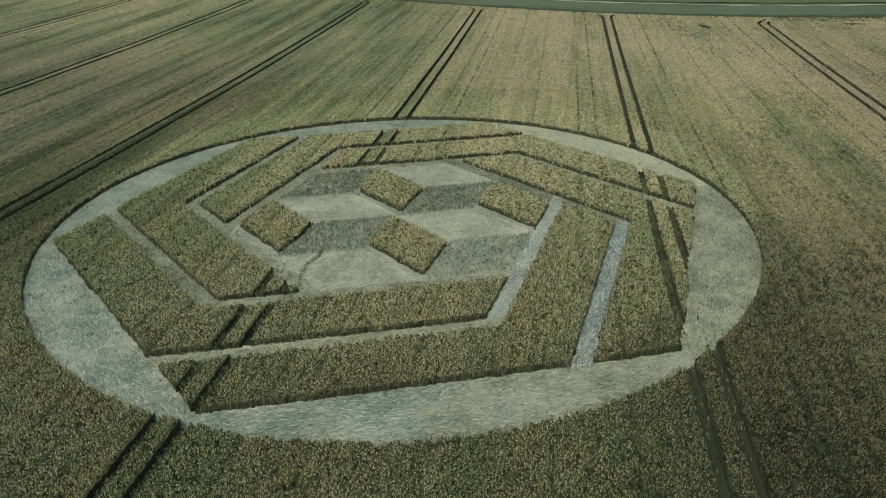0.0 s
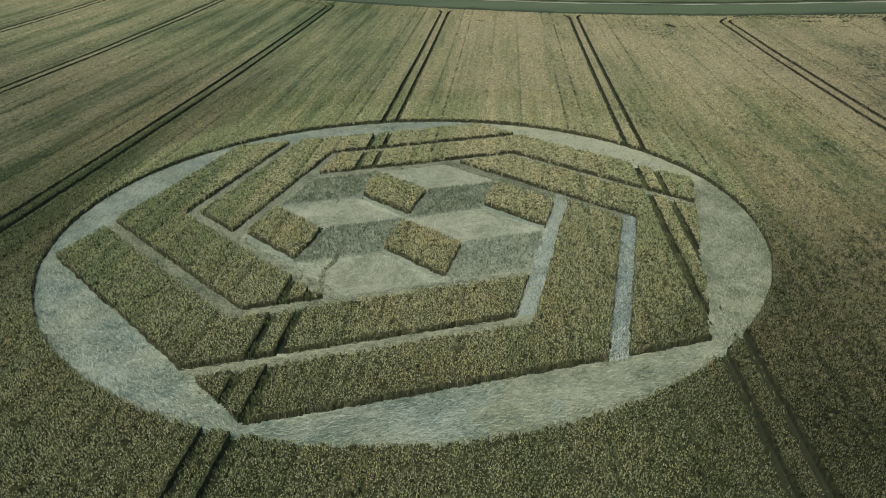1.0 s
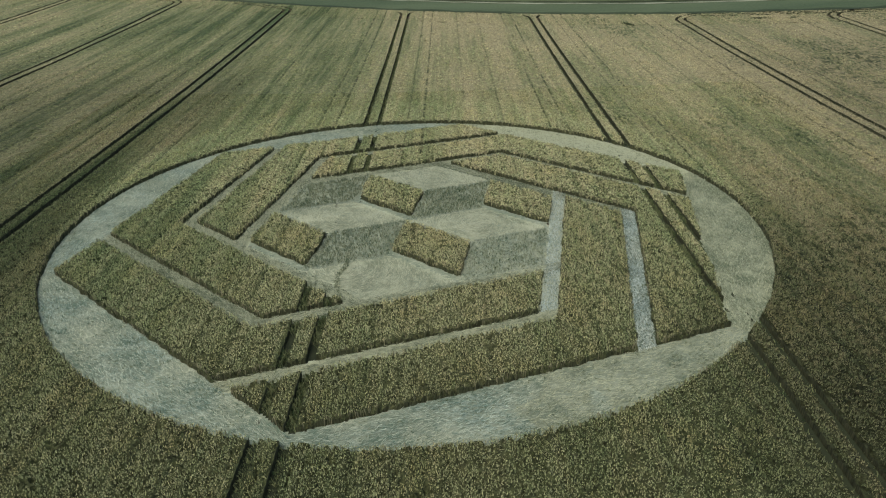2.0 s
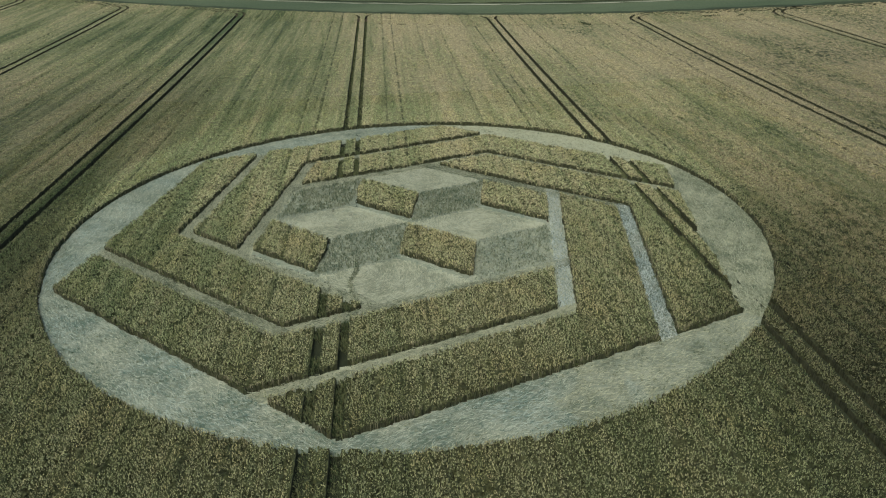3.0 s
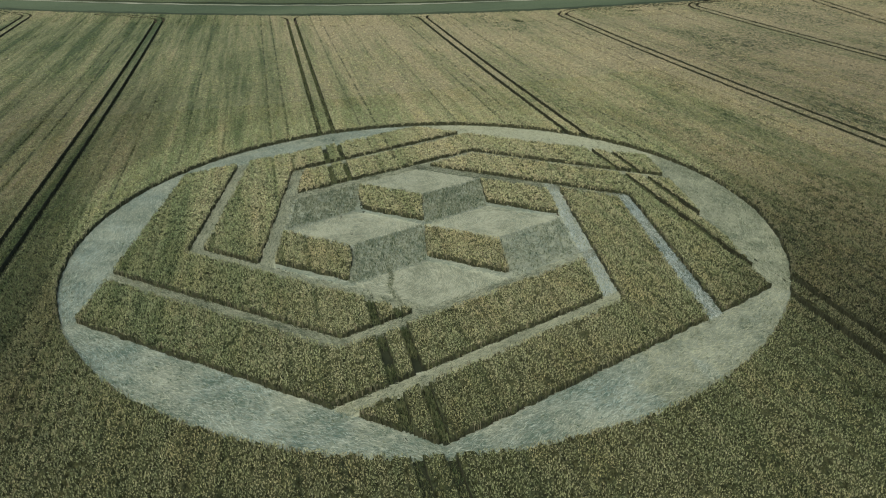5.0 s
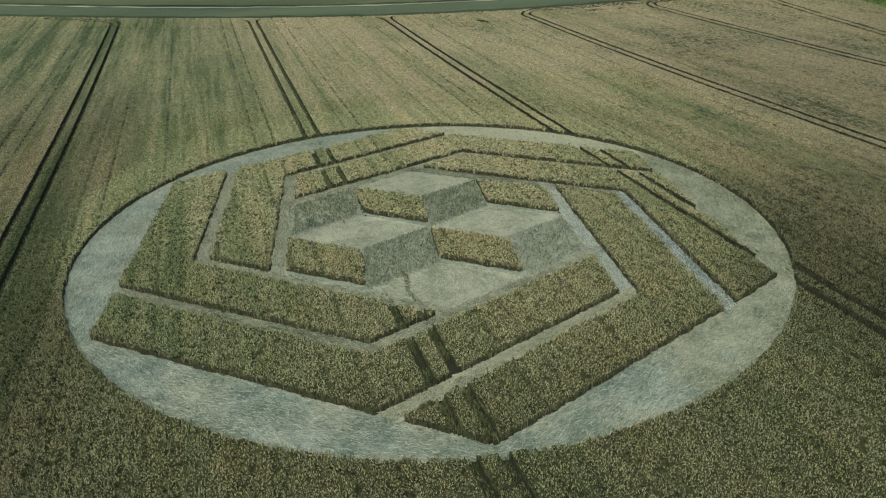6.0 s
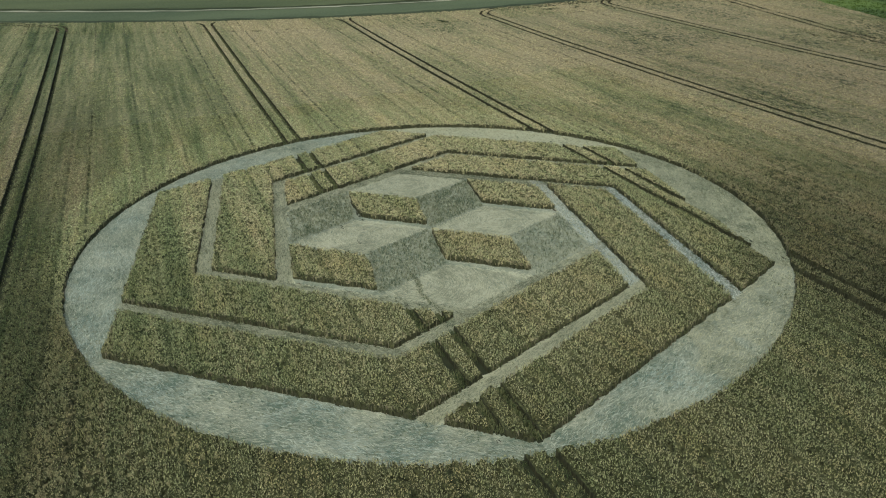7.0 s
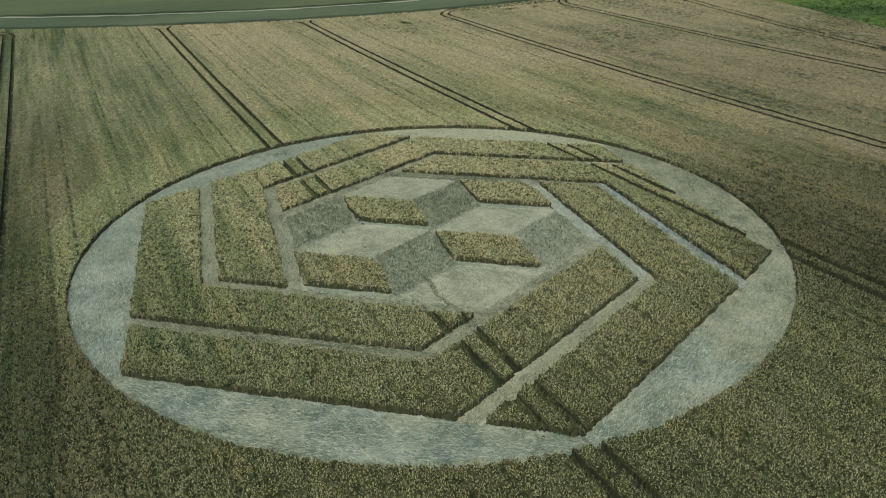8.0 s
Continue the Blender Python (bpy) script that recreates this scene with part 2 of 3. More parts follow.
def corner(k1, d1, k2, d2):
    """Where the lines at distance d1 along side k1 and d2 along side k2 cross."""
    return np.linalg.solve(np.array((side(k1), side(k2))), (d1, d2))


def inside_polygon(points):
    """Signed distance to a closed polygon, positive inside."""
    pts = np.array(points, float)

    def f(x, y):
        best, odd = np.full(x.shape, 1e9), np.zeros(x.shape, bool)
        for a, b in zip(pts, np.roll(pts, -1, 0)):
            d = b - a
            u = np.clip(((x - a[0]) * d[0] + (y - a[1]) * d[1]) / (d @ d), 0, 1)
            best = np.minimum(best, np.hypot(x - a[0] - u * d[0], y - a[1] - u * d[1]))
            if d[1]:
                odd ^= ((a[1] > y) != (b[1] > y)) & (x < d[0] * (y - a[1]) / d[1] + a[0])
        return np.where(odd, best, -best)

    f.box = (*pts.min(0), *pts.max(0))
    return f


# value noise for heights, cheap over large arrays
_table = np.random.RandomState(7).rand(256, 256)


def rough_noise(x, y, size):
    x, y = x / size + 1000, y / size + 1000
    i, j = np.floor(x).astype(int), np.floor(y).astype(int)
    u, v = x - i, y - j
    u, v = u * u * (3 - 2 * u), v * v * (3 - 2 * v)
    t = lambda a, b: _table[a % 256, b % 256]
    return (t(i, j) * (1 - u) + t(i + 1, j) * u) * (1 - v) + (t(i, j + 1) * (1 - u) + t(i + 1, j + 1) * u) * v


def sheet(name, verts, faces, materials, slots=None, parent=None, smooth=False):
    """A mesh object from arrays; faces all have the same number of corners."""
    me = bpy.data.meshes.new(name)
    verts, faces = np.asarray(verts, np.float32), np.asarray(faces, np.int32)
    n, c = faces.shape
    me.vertices.add(len(verts))
    me.vertices.foreach_set("co", verts.ravel())
    me.loops.add(n * c)
    me.loops.foreach_set("vertex_index", faces.ravel())
    me.polygons.add(n)
    me.polygons.foreach_set("loop_start", np.arange(0, n * c, c, dtype=np.int32))
    for m in materials:
        me.materials.append(m)
    if slots is not None:
        me.polygons.foreach_set("material_index", np.asarray(slots, np.int32))
    me.polygons.foreach_set("use_smooth", np.full(n, smooth))
    me.update(calc_edges=True)
    ob = new(name, me)
    if parent:
        ob.parent = parent
        tagged(ob, kind="stuff")
    return ob


def in_rut(x, margin=0.0):
    hit = np.zeros(x.shape, bool)
    for c in PAIRS:
        for s in (-1, 1):
            hit |= np.abs(x - c - s * GAUGE) < RUT + margin
    return hit


def lines(lo, hi, step, ruts):
    """Grid lines from lo to hi; those nearest to a rut's edge are moved onto it."""
    g = np.arange(lo, hi + step, step)
    if ruts:
        for c in PAIRS:
            for s in (-1, 1):
                for e in (-RUT, RUT):
                    v = c + s * GAUGE + e
                    if lo < v < hi:
                        g[np.argmin(np.abs(g - v))] = v
    return np.unique(np.round(g, 4))


def row_gap(x, y):
    """Thin, broken lines along the drilling where plants are missing: 0 to 1."""
    bout = (x + 6.18) % 30
    gap = np.zeros(x.shape)
    for at, strong in DRILL:
        gap = np.maximum(gap, strong * np.clip(1.3 - np.abs(bout - at) * 4, 0, 1))
    return 0.8 * gap * np.clip(rough_noise(x * 0.5, y * 0.25, 2.0) * 2 - 0.35, 0, 1)


def standing(name, inside, step, height, ruts=True, box=None, pits=0.75, level=0.84, top=None, edges=None, wobble=0.2):
    """A stand of wheat: an uneven canopy that follows its outline, with shade-dark walls of stalks down to the soil."""
    x0, y0, x1, y1 = box or inside.box
    xs, ys = lines(x0 - step, x1 + step, step, ruts), lines(y0 - step, y1 + step, step, False)
    X, Y = np.meshgrid(xs, ys)
    cx, cy = (X[:-1, :-1] + X[1:, 1:]) / 2, (Y[:-1, :-1] + Y[1:, 1:]) / 2
    wob = lambda x, y: (rough_noise(x, y, 0.7) - 0.5) * wobble
    keep = inside(cx, cy) + wob(cx, cy) > 0
    if ruts:
        keep &= ~in_rut(cx)
        for c in PAIRS:
            keep &= (np.abs(cx - c) > GAUGE) | (inside(cx, cy) > 0.2) | (np.hypot(cx, cy) > 19)
    S = inside(X, Y) + wob(X, Y)
    # vertices next to a cell cut off by the outline slide onto it
    cut = np.zeros(X.shape, bool)
    out = inside(cx, cy) + wob(cx, cy) <= 0
    for a in (slice(0, -1), slice(1, None)):
        for b in (slice(0, -1), slice(1, None)):
            cut[a, b] |= out
    cut &= np.abs(S) < step
    gy, gx = np.gradient(S, ys, xs)
    ln = np.maximum(np.hypot(gx, gy), 0.5)
    X2, Y2 = np.where(cut, X - S * gx / ln ** 2, X), np.where(cut, Y - S * gy / ln ** 2, Y)
    jit = np.random.RandomState(3)
    free = ~cut
    if ruts:
        free &= ~in_rut(X, 0.02)
    X2 = X2 + free * jit.uniform(-0.3, 0.3, X.shape) * step
    Y2 = Y2 + jit.uniform(-0.3, 0.3, X.shape) * step * free
    away = Y2 + 1.3 * np.maximum(np.abs(X2) - 20, 0)
    deep = np.interp(away, (-22, 40), (pits, min(pits, 0.3)))
    gap = jit.rand(*X.shape) ** 2 * deep * (0.3 + 1.4 * rough_noise(X2, Y2 * 0.06, 0.5))
    if step < 0.2:
        # every third drill row stands apart
        edge = np.abs((X2 / ROWS) % 1 - 0.5) * 2
        gap = gap + np.interp(away, (-30, 30), (0.22, 0.1)) * np.clip(edge * 3 - 2.1, 0, 1) * (0.3 + 1.2 * rough_noise(X2, Y2 * 0.4, 0.7))
    if ruts:
        gap = np.where(in_rut(X2, 0.12), 0.3 * gap, gap)
    if not top:
        level = np.interp(away, (-10, 44), (level, 0.87))
    z = height * (level + 0.12 * rough_noise(X2, Y2 * 0.8, 0.5) + 0.14 * (rough_noise(X2, Y2 * 0.15, 2.6) - 0.5) - gap - 0.34 * row_gap(X2, Y2))
    z = np.maximum(z, 0.1)
    Z = land(X2, Y2) + z
    idx = np.arange(X.size).reshape(X.shape)
    quads = np.stack([idx[:-1, :-1], idx[:-1, 1:], idx[1:, 1:], idx[1:, :-1]], -1)[keep]
    # outline edges get a wall
    e = np.concatenate([quads[:, [i, (i + 1) % 4]] for i in range(4)])
    n = X.size
    key, back = e[:, 0].astype(np.int64) * n + e[:, 1], e[:, 1].astype(np.int64) * n + e[:, 0]
    rim = e[~np.isin(key, back)]
    if edges:
        ex, ey = X2.ravel()[rim], Y2.ravel()[rim]
        rim = rim[((edges(ex, ey) < 0.7) | in_rut(ex, 0.06)).all(1)]
    foot = np.unique(rim)
    low = np.full(n, -1)
    low[foot] = n + np.arange(len(foot))
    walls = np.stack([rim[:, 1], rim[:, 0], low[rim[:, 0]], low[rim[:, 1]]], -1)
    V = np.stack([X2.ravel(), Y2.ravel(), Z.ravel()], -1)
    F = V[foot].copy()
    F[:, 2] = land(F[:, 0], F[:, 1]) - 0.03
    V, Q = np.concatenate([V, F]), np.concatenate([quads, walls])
    used = np.unique(Q)
    remap = np.zeros(len(V), int)
    remap[used] = np.arange(len(used))
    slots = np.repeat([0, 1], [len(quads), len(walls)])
    if not top:
        # towards the far side the lighter ear canopy closes over the shade-dark leaves
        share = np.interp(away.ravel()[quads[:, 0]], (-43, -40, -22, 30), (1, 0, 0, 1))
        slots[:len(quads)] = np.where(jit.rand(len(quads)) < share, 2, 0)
    return sheet(name, V[used], remap[Q], (top or SHADED_LEAVES, SHADED_STALKS, CANOPY), slots)


def scatter(inside, box, density, seed, ruts=True, edge=0.0, margin=0.04, clump=0.0):
    """Random places in an outline."""
    r = np.random.RandomState(seed)
    x0, y0, x1, y1 = box
    n = int((x1 - x0) * (y1 - y0) * density)
    x, y = r.uniform(x0, x1, n), r.uniform(y0, y1, n)
    ok = inside(x, y) > edge
    if clump:
        ok &= rough_noise(x, y * 0.75, 0.2) + 0.25 * r.rand(n) > clump
    if ruts:
        ok &= ~in_rut(x, margin)
    return x[ok], y[ok], r


def clumps(inside, box, gap, seed, margin=0.09):
    """Places of single plants: close together, with small bare pockets between them and thin lines along the drilling."""
    r = np.random.RandomState(seed)
    X, Y = np.meshgrid(np.arange(box[0], box[2], gap), np.arange(box[1], box[3], gap))
    x = (X + r.uniform(-0.6, 0.6, X.shape) * gap).ravel()
    y = (Y + r.uniform(-0.6, 0.6, X.shape) * gap).ravel()
    pocket = rough_noise(x, y, 0.3) + 0.25 * rough_noise(x + 40, y, 1.4) + 0.2 * r.rand(len(x))
    drill = np.clip(np.abs((x / ROWS) % 1 - 0.5) * 12 - 4.9, 0, 1) * rough_noise(x, y * 0.3, 0.8)
    ok = (inside(x, y) > 0) & (pocket > 0.41 + 0.45 * drill) & ~in_rut(x, margin)
    return x[ok], y[ok], r


def tufts(name, x, y, r, low, high, spread, width, blades, mat, parent):
    """Clumps of upright blades, each a narrow leaf of two triangles; ears are one pointed face each."""
    n = len(x) * blades
    X, Y = np.repeat(x, blades), np.repeat(y, blades)
    X, Y = X + r.normal(0, spread * 0.4, n), Y + r.normal(0, spread * 0.4, n)
    a = r.uniform(0, 2 * math.pi, n)
    lean = r.uniform(0.2, 1.0, n) * spread
    tall = high * r.uniform(0.84, 1.08, n) * (1 - 0.55 * row_gap(X, Y)) * (0.91 + 0.16 * rough_noise(X, Y, 0.55))
    base = land(X, Y)
    dx, dy = np.cos(a), np.sin(a)
    w = width * r.uniform(0.5, 1.4, n)
    p0 = np.stack([X - dy * w, Y + dx * w, base + low], -1)
    p1 = np.stack([X + dy * w, Y - dx * w, base + low], -1)
    p2 = np.stack([X + dx * lean * 0.6 + dy * w, Y + dy * lean * 0.6 - dx * w, base + tall], -1)
    p3 = np.stack([X + dx * lean - dy * w * 0.3, Y + dy * lean + dx * w * 0.3, base + tall * 0.97], -1)
    if mat is EARS:
        wide = np.stack([dy * w * 0.5, -dx * w * 0.5, 0 * w], -1)
        return sheet(name, np.stack([p0 - wide, p1 + wide, (p2 + p3) / 2], 1).reshape(-1, 3), np.arange(n * 3).reshape(-1, 3), (mat,), None, parent)
    V = np.stack([p0, p1, p2, p3], 1).reshape(-1, 3)
    return sheet(name, V, np.arange(n * 4).reshape(-1, 4), (mat,), None, parent)


def lying(name, x, y, r, way, length, width, mat, parent, lift=0.1, turn=0.35):
    """Flattened straws that all lie about the same way."""
    n = len(x)
    a = way(x, y) + r.normal(0, turn, n)
    L, w = length * r.uniform(0.5, 1.2, n), width * r.uniform(0.5, 1.4, n)
    dx, dy = np.cos(a), np.sin(a)
    roll = r.uniform(-0.35, 0.35, n) * w
    sx, sy, ex, ey = x - dx * L / 2, y - dy * L / 2, x + dx * L / 2, y + dy * L / 2
    z0, z1 = land(x, y) + 0.06 + lift * r.rand(n), land(x, y) + 0.06 + lift * r.rand(n)
    V = np.stack([np.stack([sx - dy * w, sy + dx * w, z0 + roll], -1), np.stack([sx + dy * w, sy - dx * w, z0 - roll], -1),
                  np.stack([ex + dy * w * 0.7, ey - dx * w * 0.7, z1 - roll], -1), np.stack([ex - dy * w * 0.4, ey + dx * w * 0.4, z1 + roll], -1)], 1)
    return sheet(name, V.reshape(-1, 3), np.arange(n * 4).reshape(-1, 4), (mat,), None, parent)


def bed(name, inside, step, box=None, mat=None, top=0.05):
    """The bed of flattened straw: a low uneven sheet."""
    x0, y0, x1, y1 = box or inside.box
    xs, ys = np.arange(x0 - step, x1 + 2 * step, step), np.arange(y0 - step, y1 + 2 * step, step)
    X, Y = np.meshgrid(xs, ys)
    cx, cy = (X[:-1, :-1] + X[1:, 1:]) / 2, (Y[:-1, :-1] + Y[1:, 1:]) / 2
    keep = inside(cx, cy) > -0.06
    Z = land(X, Y) + top * (0.4 + 1.2 * rough_noise(X, Y, 0.6))
    idx = np.arange(X.size).reshape(X.shape)
    Q = np.stack([idx[:-1, :-1], idx[:-1, 1:], idx[1:, 1:], idx[1:, :-1]], -1)[keep]
    used = np.unique(Q)
    remap = np.zeros(X.size, int)
    remap[used] = np.arange(len(used))
    V = np.stack([X.ravel(), Y.ravel(), Z.ravel()], -1)
    return sheet(name, V[used], remap[Q], (mat or LAID_MAT,), None, None, True)


# ---- the land ----
def make_ground():
    def axis(lo, hi):
        near = np.arange(lo, hi + 1, 4.0)
        far = np.array([8, 20, 45, 100, 220, 480, 1000, 2000.0])
        return np.concatenate([lo - far[::-1], near, hi + far])
    X, Y = np.meshgrid(axis(-200, 200), axis(-100, 240))
    idx = np.arange(X.size).reshape(X.shape)
    Q = np.stack([idx[:-1, :-1], idx[:-1, 1:], idx[1:, 1:], idx[1:, :-1]], -1).reshape(-1, 4)
    ob = sheet("ground", np.stack([X.ravel(), Y.ravel(), land(X, Y).ravel() - 0.02], -1), Q, (SOIL,), None, None, True)
    tagged(ob, "brown soil of a gently rolling arable field", "ground", kind="structure")


make_ground()


def in_bands(x, y):
    """Inside the hexagon's standing bands, clear of its flattened paths."""
    d = np.sort(np.stack([x * side(k)[0] + y * side(k)[1] for k in range(6)]), 0)
    clear = (np.abs(d - A2) > HALF + 0.15).all(0) & (np.abs(d - A3) > HALF + 0.15).all(0)
    return (d[5] < A1 - 0.2) & (d[5] > A3 + 0.8) & clear


def make_wheel_track(c, top):
    """One trodden wheel track, a shallow strip of crushed green stems with its shade in the colour."""
    X, Y = np.meshgrid(c + np.array((-0.4, -0.2, 0, 0.2, 0.4)), np.arange(-160, top, 0.5))
    Z = land(X, Y) + 0.02 + 0.05 * rough_noise(X, Y, 0.4) - 0.03 * (np.abs(X - c) < 0.1) - 0.02 * (from_ring(X, Y) < RADIUS)
    idx = np.arange(X.size).reshape(X.shape)
    Q = np.stack([idx[:-1, :-1], idx[:-1, 1:], idx[1:, 1:], idx[1:, :-1]], -1).reshape(-1, 4)
    ob = sheet("wheel_track", np.stack([X.ravel(), Y.ravel(), Z.ravel()], -1), Q, (SHADED_RUTS,), None, None, True)
    tagged(ob, "narrow wheel track of crushed stems through the wheat, dark with painted shade", "wheel track", "wheel tracks", "structure")
    strip = (c - 0.4, -45, c + 0.4, top)
    worn = c > 50
    x, y, r = scatter(lambda a, b: np.where(from_ring(a, b) > RADIUS, 0.36 - np.abs(a - c), -1), strip, 14 if abs(c) > 30 else 6 if c > 0 else 36, 7, False)
    tufts("stem_layer", x, y, r, 0.0, 0.6 if c > 70 else 0.52 if worn else 0.22, 0.22, 0.022, 2, STRAY if worn else UNDER, ob)
    if abs(c) < 30:
        x, y, r = scatter(lambda a, b: np.where(in_bands(a, b), 0.36 - np.abs(a - c), -1), strip, 75, 8, False)
        tufts("stem_layer", x, y, r, 0.0, 0.38, 0.2, 0.018, 2, UNDER, ob)


# the far edge of the wheat, from west to east, and the east edge
EDGE_X = np.array((-400, -160, -90, -38, -6, 23.5, 54, 81, 104, 400.0))
EDGE_Y = np.array((215, 170, 150, 133, 122.3, 113, 105.2, 100, 95, 40.0))


def far_edge(x):
    return np.interp(x, EDGE_X, EDGE_Y)


def strip_along(name, gap0, gap1, mat, label, category, x0=-390, x1=390, rise=0.1):
    """A strip of land that follows the far edge of the wheat."""
    xs = np.arange(x0, x1 + 1, 3.0)
    gaps = np.linspace(gap0, gap1, max(2, int(abs(gap1 - gap0) / 3) + 1))
    X, G = np.meshgrid(xs, gaps)
    Y = far_edge(X) + G
    idx = np.arange(X.size).reshape(X.shape)
    Q = np.stack([idx[:-1, :-1], idx[:-1, 1:], idx[1:, 1:], idx[1:, :-1]], -1).reshape(-1, 4)
    Z = land(X, Y) + rise * (0.7 + 0.6 * rough_noise(X, Y, 1.5))
    return tagged(sheet(name, np.stack([X.ravel(), Y.ravel(), Z.ravel()], -1), Q, (mat,), None, None, True), label, category, kind="structure")


strip_along("grass_verge", 0.1, 3.0, VERGE, "dark green grass verge along the wheat's far edge", "verge", rise=0.5)
strip_along("farm_track", 16.2, 17.6, DRY, "pale dry grass line between two green fields", "track", rise=0.3)
strip_along("field_margin", 2.8, 16.4, MEADOW, "dark green strip of low crop beyond the wheat", "field", rise=0.2)
strip_along("grass_verge", 17.5, 19.6, VERGE, "dark grass verge between a pale track and a field", "verge", rise=0.3)
strip_along("far_field", 19.4, 420, PASTURE, "paler green field beyond the dark strip", "field", rise=0.4)


def make_meadow():
    G, Y = np.meshgrid(np.arange(0.5, 260, 3.0), np.arange(-200, 92, 3.0))
    X = 111.8 + 0.27 * (Y - 28.5) + G
    idx = np.arange(X.size).reshape(X.shape)
    Q = np.stack([idx[:-1, :-1], idx[:-1, 1:], idx[1:, 1:], idx[1:, :-1]], -1).reshape(-1, 4)
    Z = land(X, Y) + 0.3 * (0.7 + 0.6 * rough_noise(X, Y, 1.5))
    ob = sheet("meadow", np.stack([X.ravel(), Y.ravel(), Z.ravel()], -1), Q, (GRASS,), None, None, True)
    tagged(ob, "bright green rough grass beyond the wheat's side", "meadow", kind="structure")
    x, y, r = scatter(lambda a, b: a - 112.4 - 0.27 * (b - 28.5), (108, 10, 165, 92), 1.7, 17, False, 0.0, clump=0.35)
    tufts("grass_layer", x, y, r, 0.1, 0.5, 0.5, 0.06, 5, GRASS, ob)


make_meadow()

for c in PAIRS:
    for e in (-GAUGE, GAUGE):
        make_wheel_track(c + e, float(far_edge(c)) - 9)

# ---- the standing wheat round the circle ----
def outside(x, y):
    d = from_ring(x, y) - RADIUS
    return np.minimum(np.minimum(d, far_edge(x) - y), 111.8 + 0.27 * (y - 28.5) - x)


NEAR = (-46, -43, 50, 46)


def dress(shape, box, seed, parent, near, far):
    """Ears over a stand of wheat, closer together towards the south, and loose stalks along its edges."""
    x0, y0, x1, y1 = box
    split = min(max(2.0, y0), y1)
    x, y, r = clumps(shape, (x0, y0, x1, split), 0.125, seed)
    if len(x):
        tufts("ear_layer", x, y, r, CROP * 0.85, CROP * 1.05, 0.075, 0.0165, near, EARS, parent)
    x, y, r = scatter(shape, (x0, split, x1, y1), far, seed + 300, margin=-0.03, clump=0.3)
    if len(x):
        tufts("ear_layer", x, y, r, CROP * 0.85, CROP * 1.02, 0.15, 0.024, 3, EARS, parent)
    x, y, r = scatter(lambda a, b: np.where((shape(a, b) < 0.22) & ~in_rut(a, 0.3), shape(a, b), -1), box, 26, seed + 600)
    if len(x):
        tufts("stalk_fringe", x, y, r, 0.0, CROP * 0.97, 0.16, 0.013, 2, STRAY, parent)


wheat = standing("wheat_field", outside, 0.175, CROP, True, NEAR, 0.95, 0.71, edges=outside)
tagged(wheat, "ripening green and straw-coloured wheat standing in drilled rows", "wheat field", kind="stuff")
dress(outside, NEAR, 11, wheat, 3, 34)


HEAD, EAST = 13.0, 20.0


def east_edge(y):
    return 111.8 + 0.27 * (y - 28.5)


def beyond(x, y):
    hole = 0.3 + np.maximum(np.maximum(NEAR[0] - x, x - NEAR[2]), np.maximum(NEAR[1] - y, y - NEAR[3]))
    return np.minimum(np.minimum(hole, outside(x, y)), np.minimum(far_edge(x) - HEAD - y, east_edge(y) - EAST - x))


def track(points):
    """The distance to a wheel track's middle line."""
    pts = np.array(points, float)

    def f(x, y):
        best = np.full(x.shape, 1e9)
        for a, b in zip(pts[:-1], pts[1:]):
            d = b - a
            u = np.clip(((x - a[0]) * d[0] + (y - a[1]) * d[1]) / (d @ d), 0, 1)
            best = np.minimum(best, np.hypot(x - a[0] - u * d[0], y - a[1] - u * d[1]))
        return best

    return f


def turn_off(c, way, radius, run):
    """A track that comes up at x = c and turns along the far edge, to the west (-1) or the east (1)."""
    top = float(far_edge(c)) - 2.2
    pts = [(c, top - 16), (c, top - radius)]
    pts += [(c + way * radius * (1 - math.cos(a)), top - radius + radius * math.sin(a)) for a in np.linspace(0.2, 1.5, 8)]
    return pts + [(c + way * (radius + g), float(far_edge(c + way * (radius + g))) - 2.0) for g in range(3, run + 1, 6)]


TURNS = [track(turn_off(c, w, r, run)) for c, w, r, run in ((-96.8, -1, 6, 9), (-67.4, -1, 6, 9), (-36.25, -1, 6, 9), 
                                                           (54.4, 1, 6, 45), (84.4, 1, 6, 12))]
FLARES = [track([(c + w * GAUGE, float(far_edge(c)) - 16), (c + w * GAUGE, float(far_edge(c)) - 5), (c + w * 1.3, float(far_edge(c)) - 3),
                 (c + w * 2.0, float(far_edge(c)) - 2.0)]) for c in (-6.18, 23.82) for w in (-1, 1)]
EAST_TRACK = track([(89, -60), (93.6, -8), (97.9, 19.5), (101.2, 41), (107.5, 72), (110, 84)])


def clear_of(tracks, x, y, single=()):
    d = np.full(x.shape, 1e9)
    for f in single:
        d = np.minimum(d, f(x, y) - 0.3)
    for f in tracks:
        d = np.minimum(d, np.abs(f(x, y) - GAUGE) - 0.32)
    return d


def headland(x, y):
    room = np.minimum(np.minimum(outside(x, y), y - far_edge(x) + HEAD), east_edge(y) - EAST - x)
    return np.minimum(room, clear_of(TURNS, x, y, FLARES))


def east_headland(x, y):
    room = np.minimum(outside(x, y), x - east_edge(y) + EAST)
    return np.minimum(room, clear_of_east(x, y))


def clear_of_east(x, y):
    """Two ruts in the north; further south the strip between them is trodden too."""
    return np.where(y < 20 + 2 * rough_noise(x, y, 1.0), EAST_TRACK(x, y) - 1.25, clear_of((EAST_TRACK,), x, y))


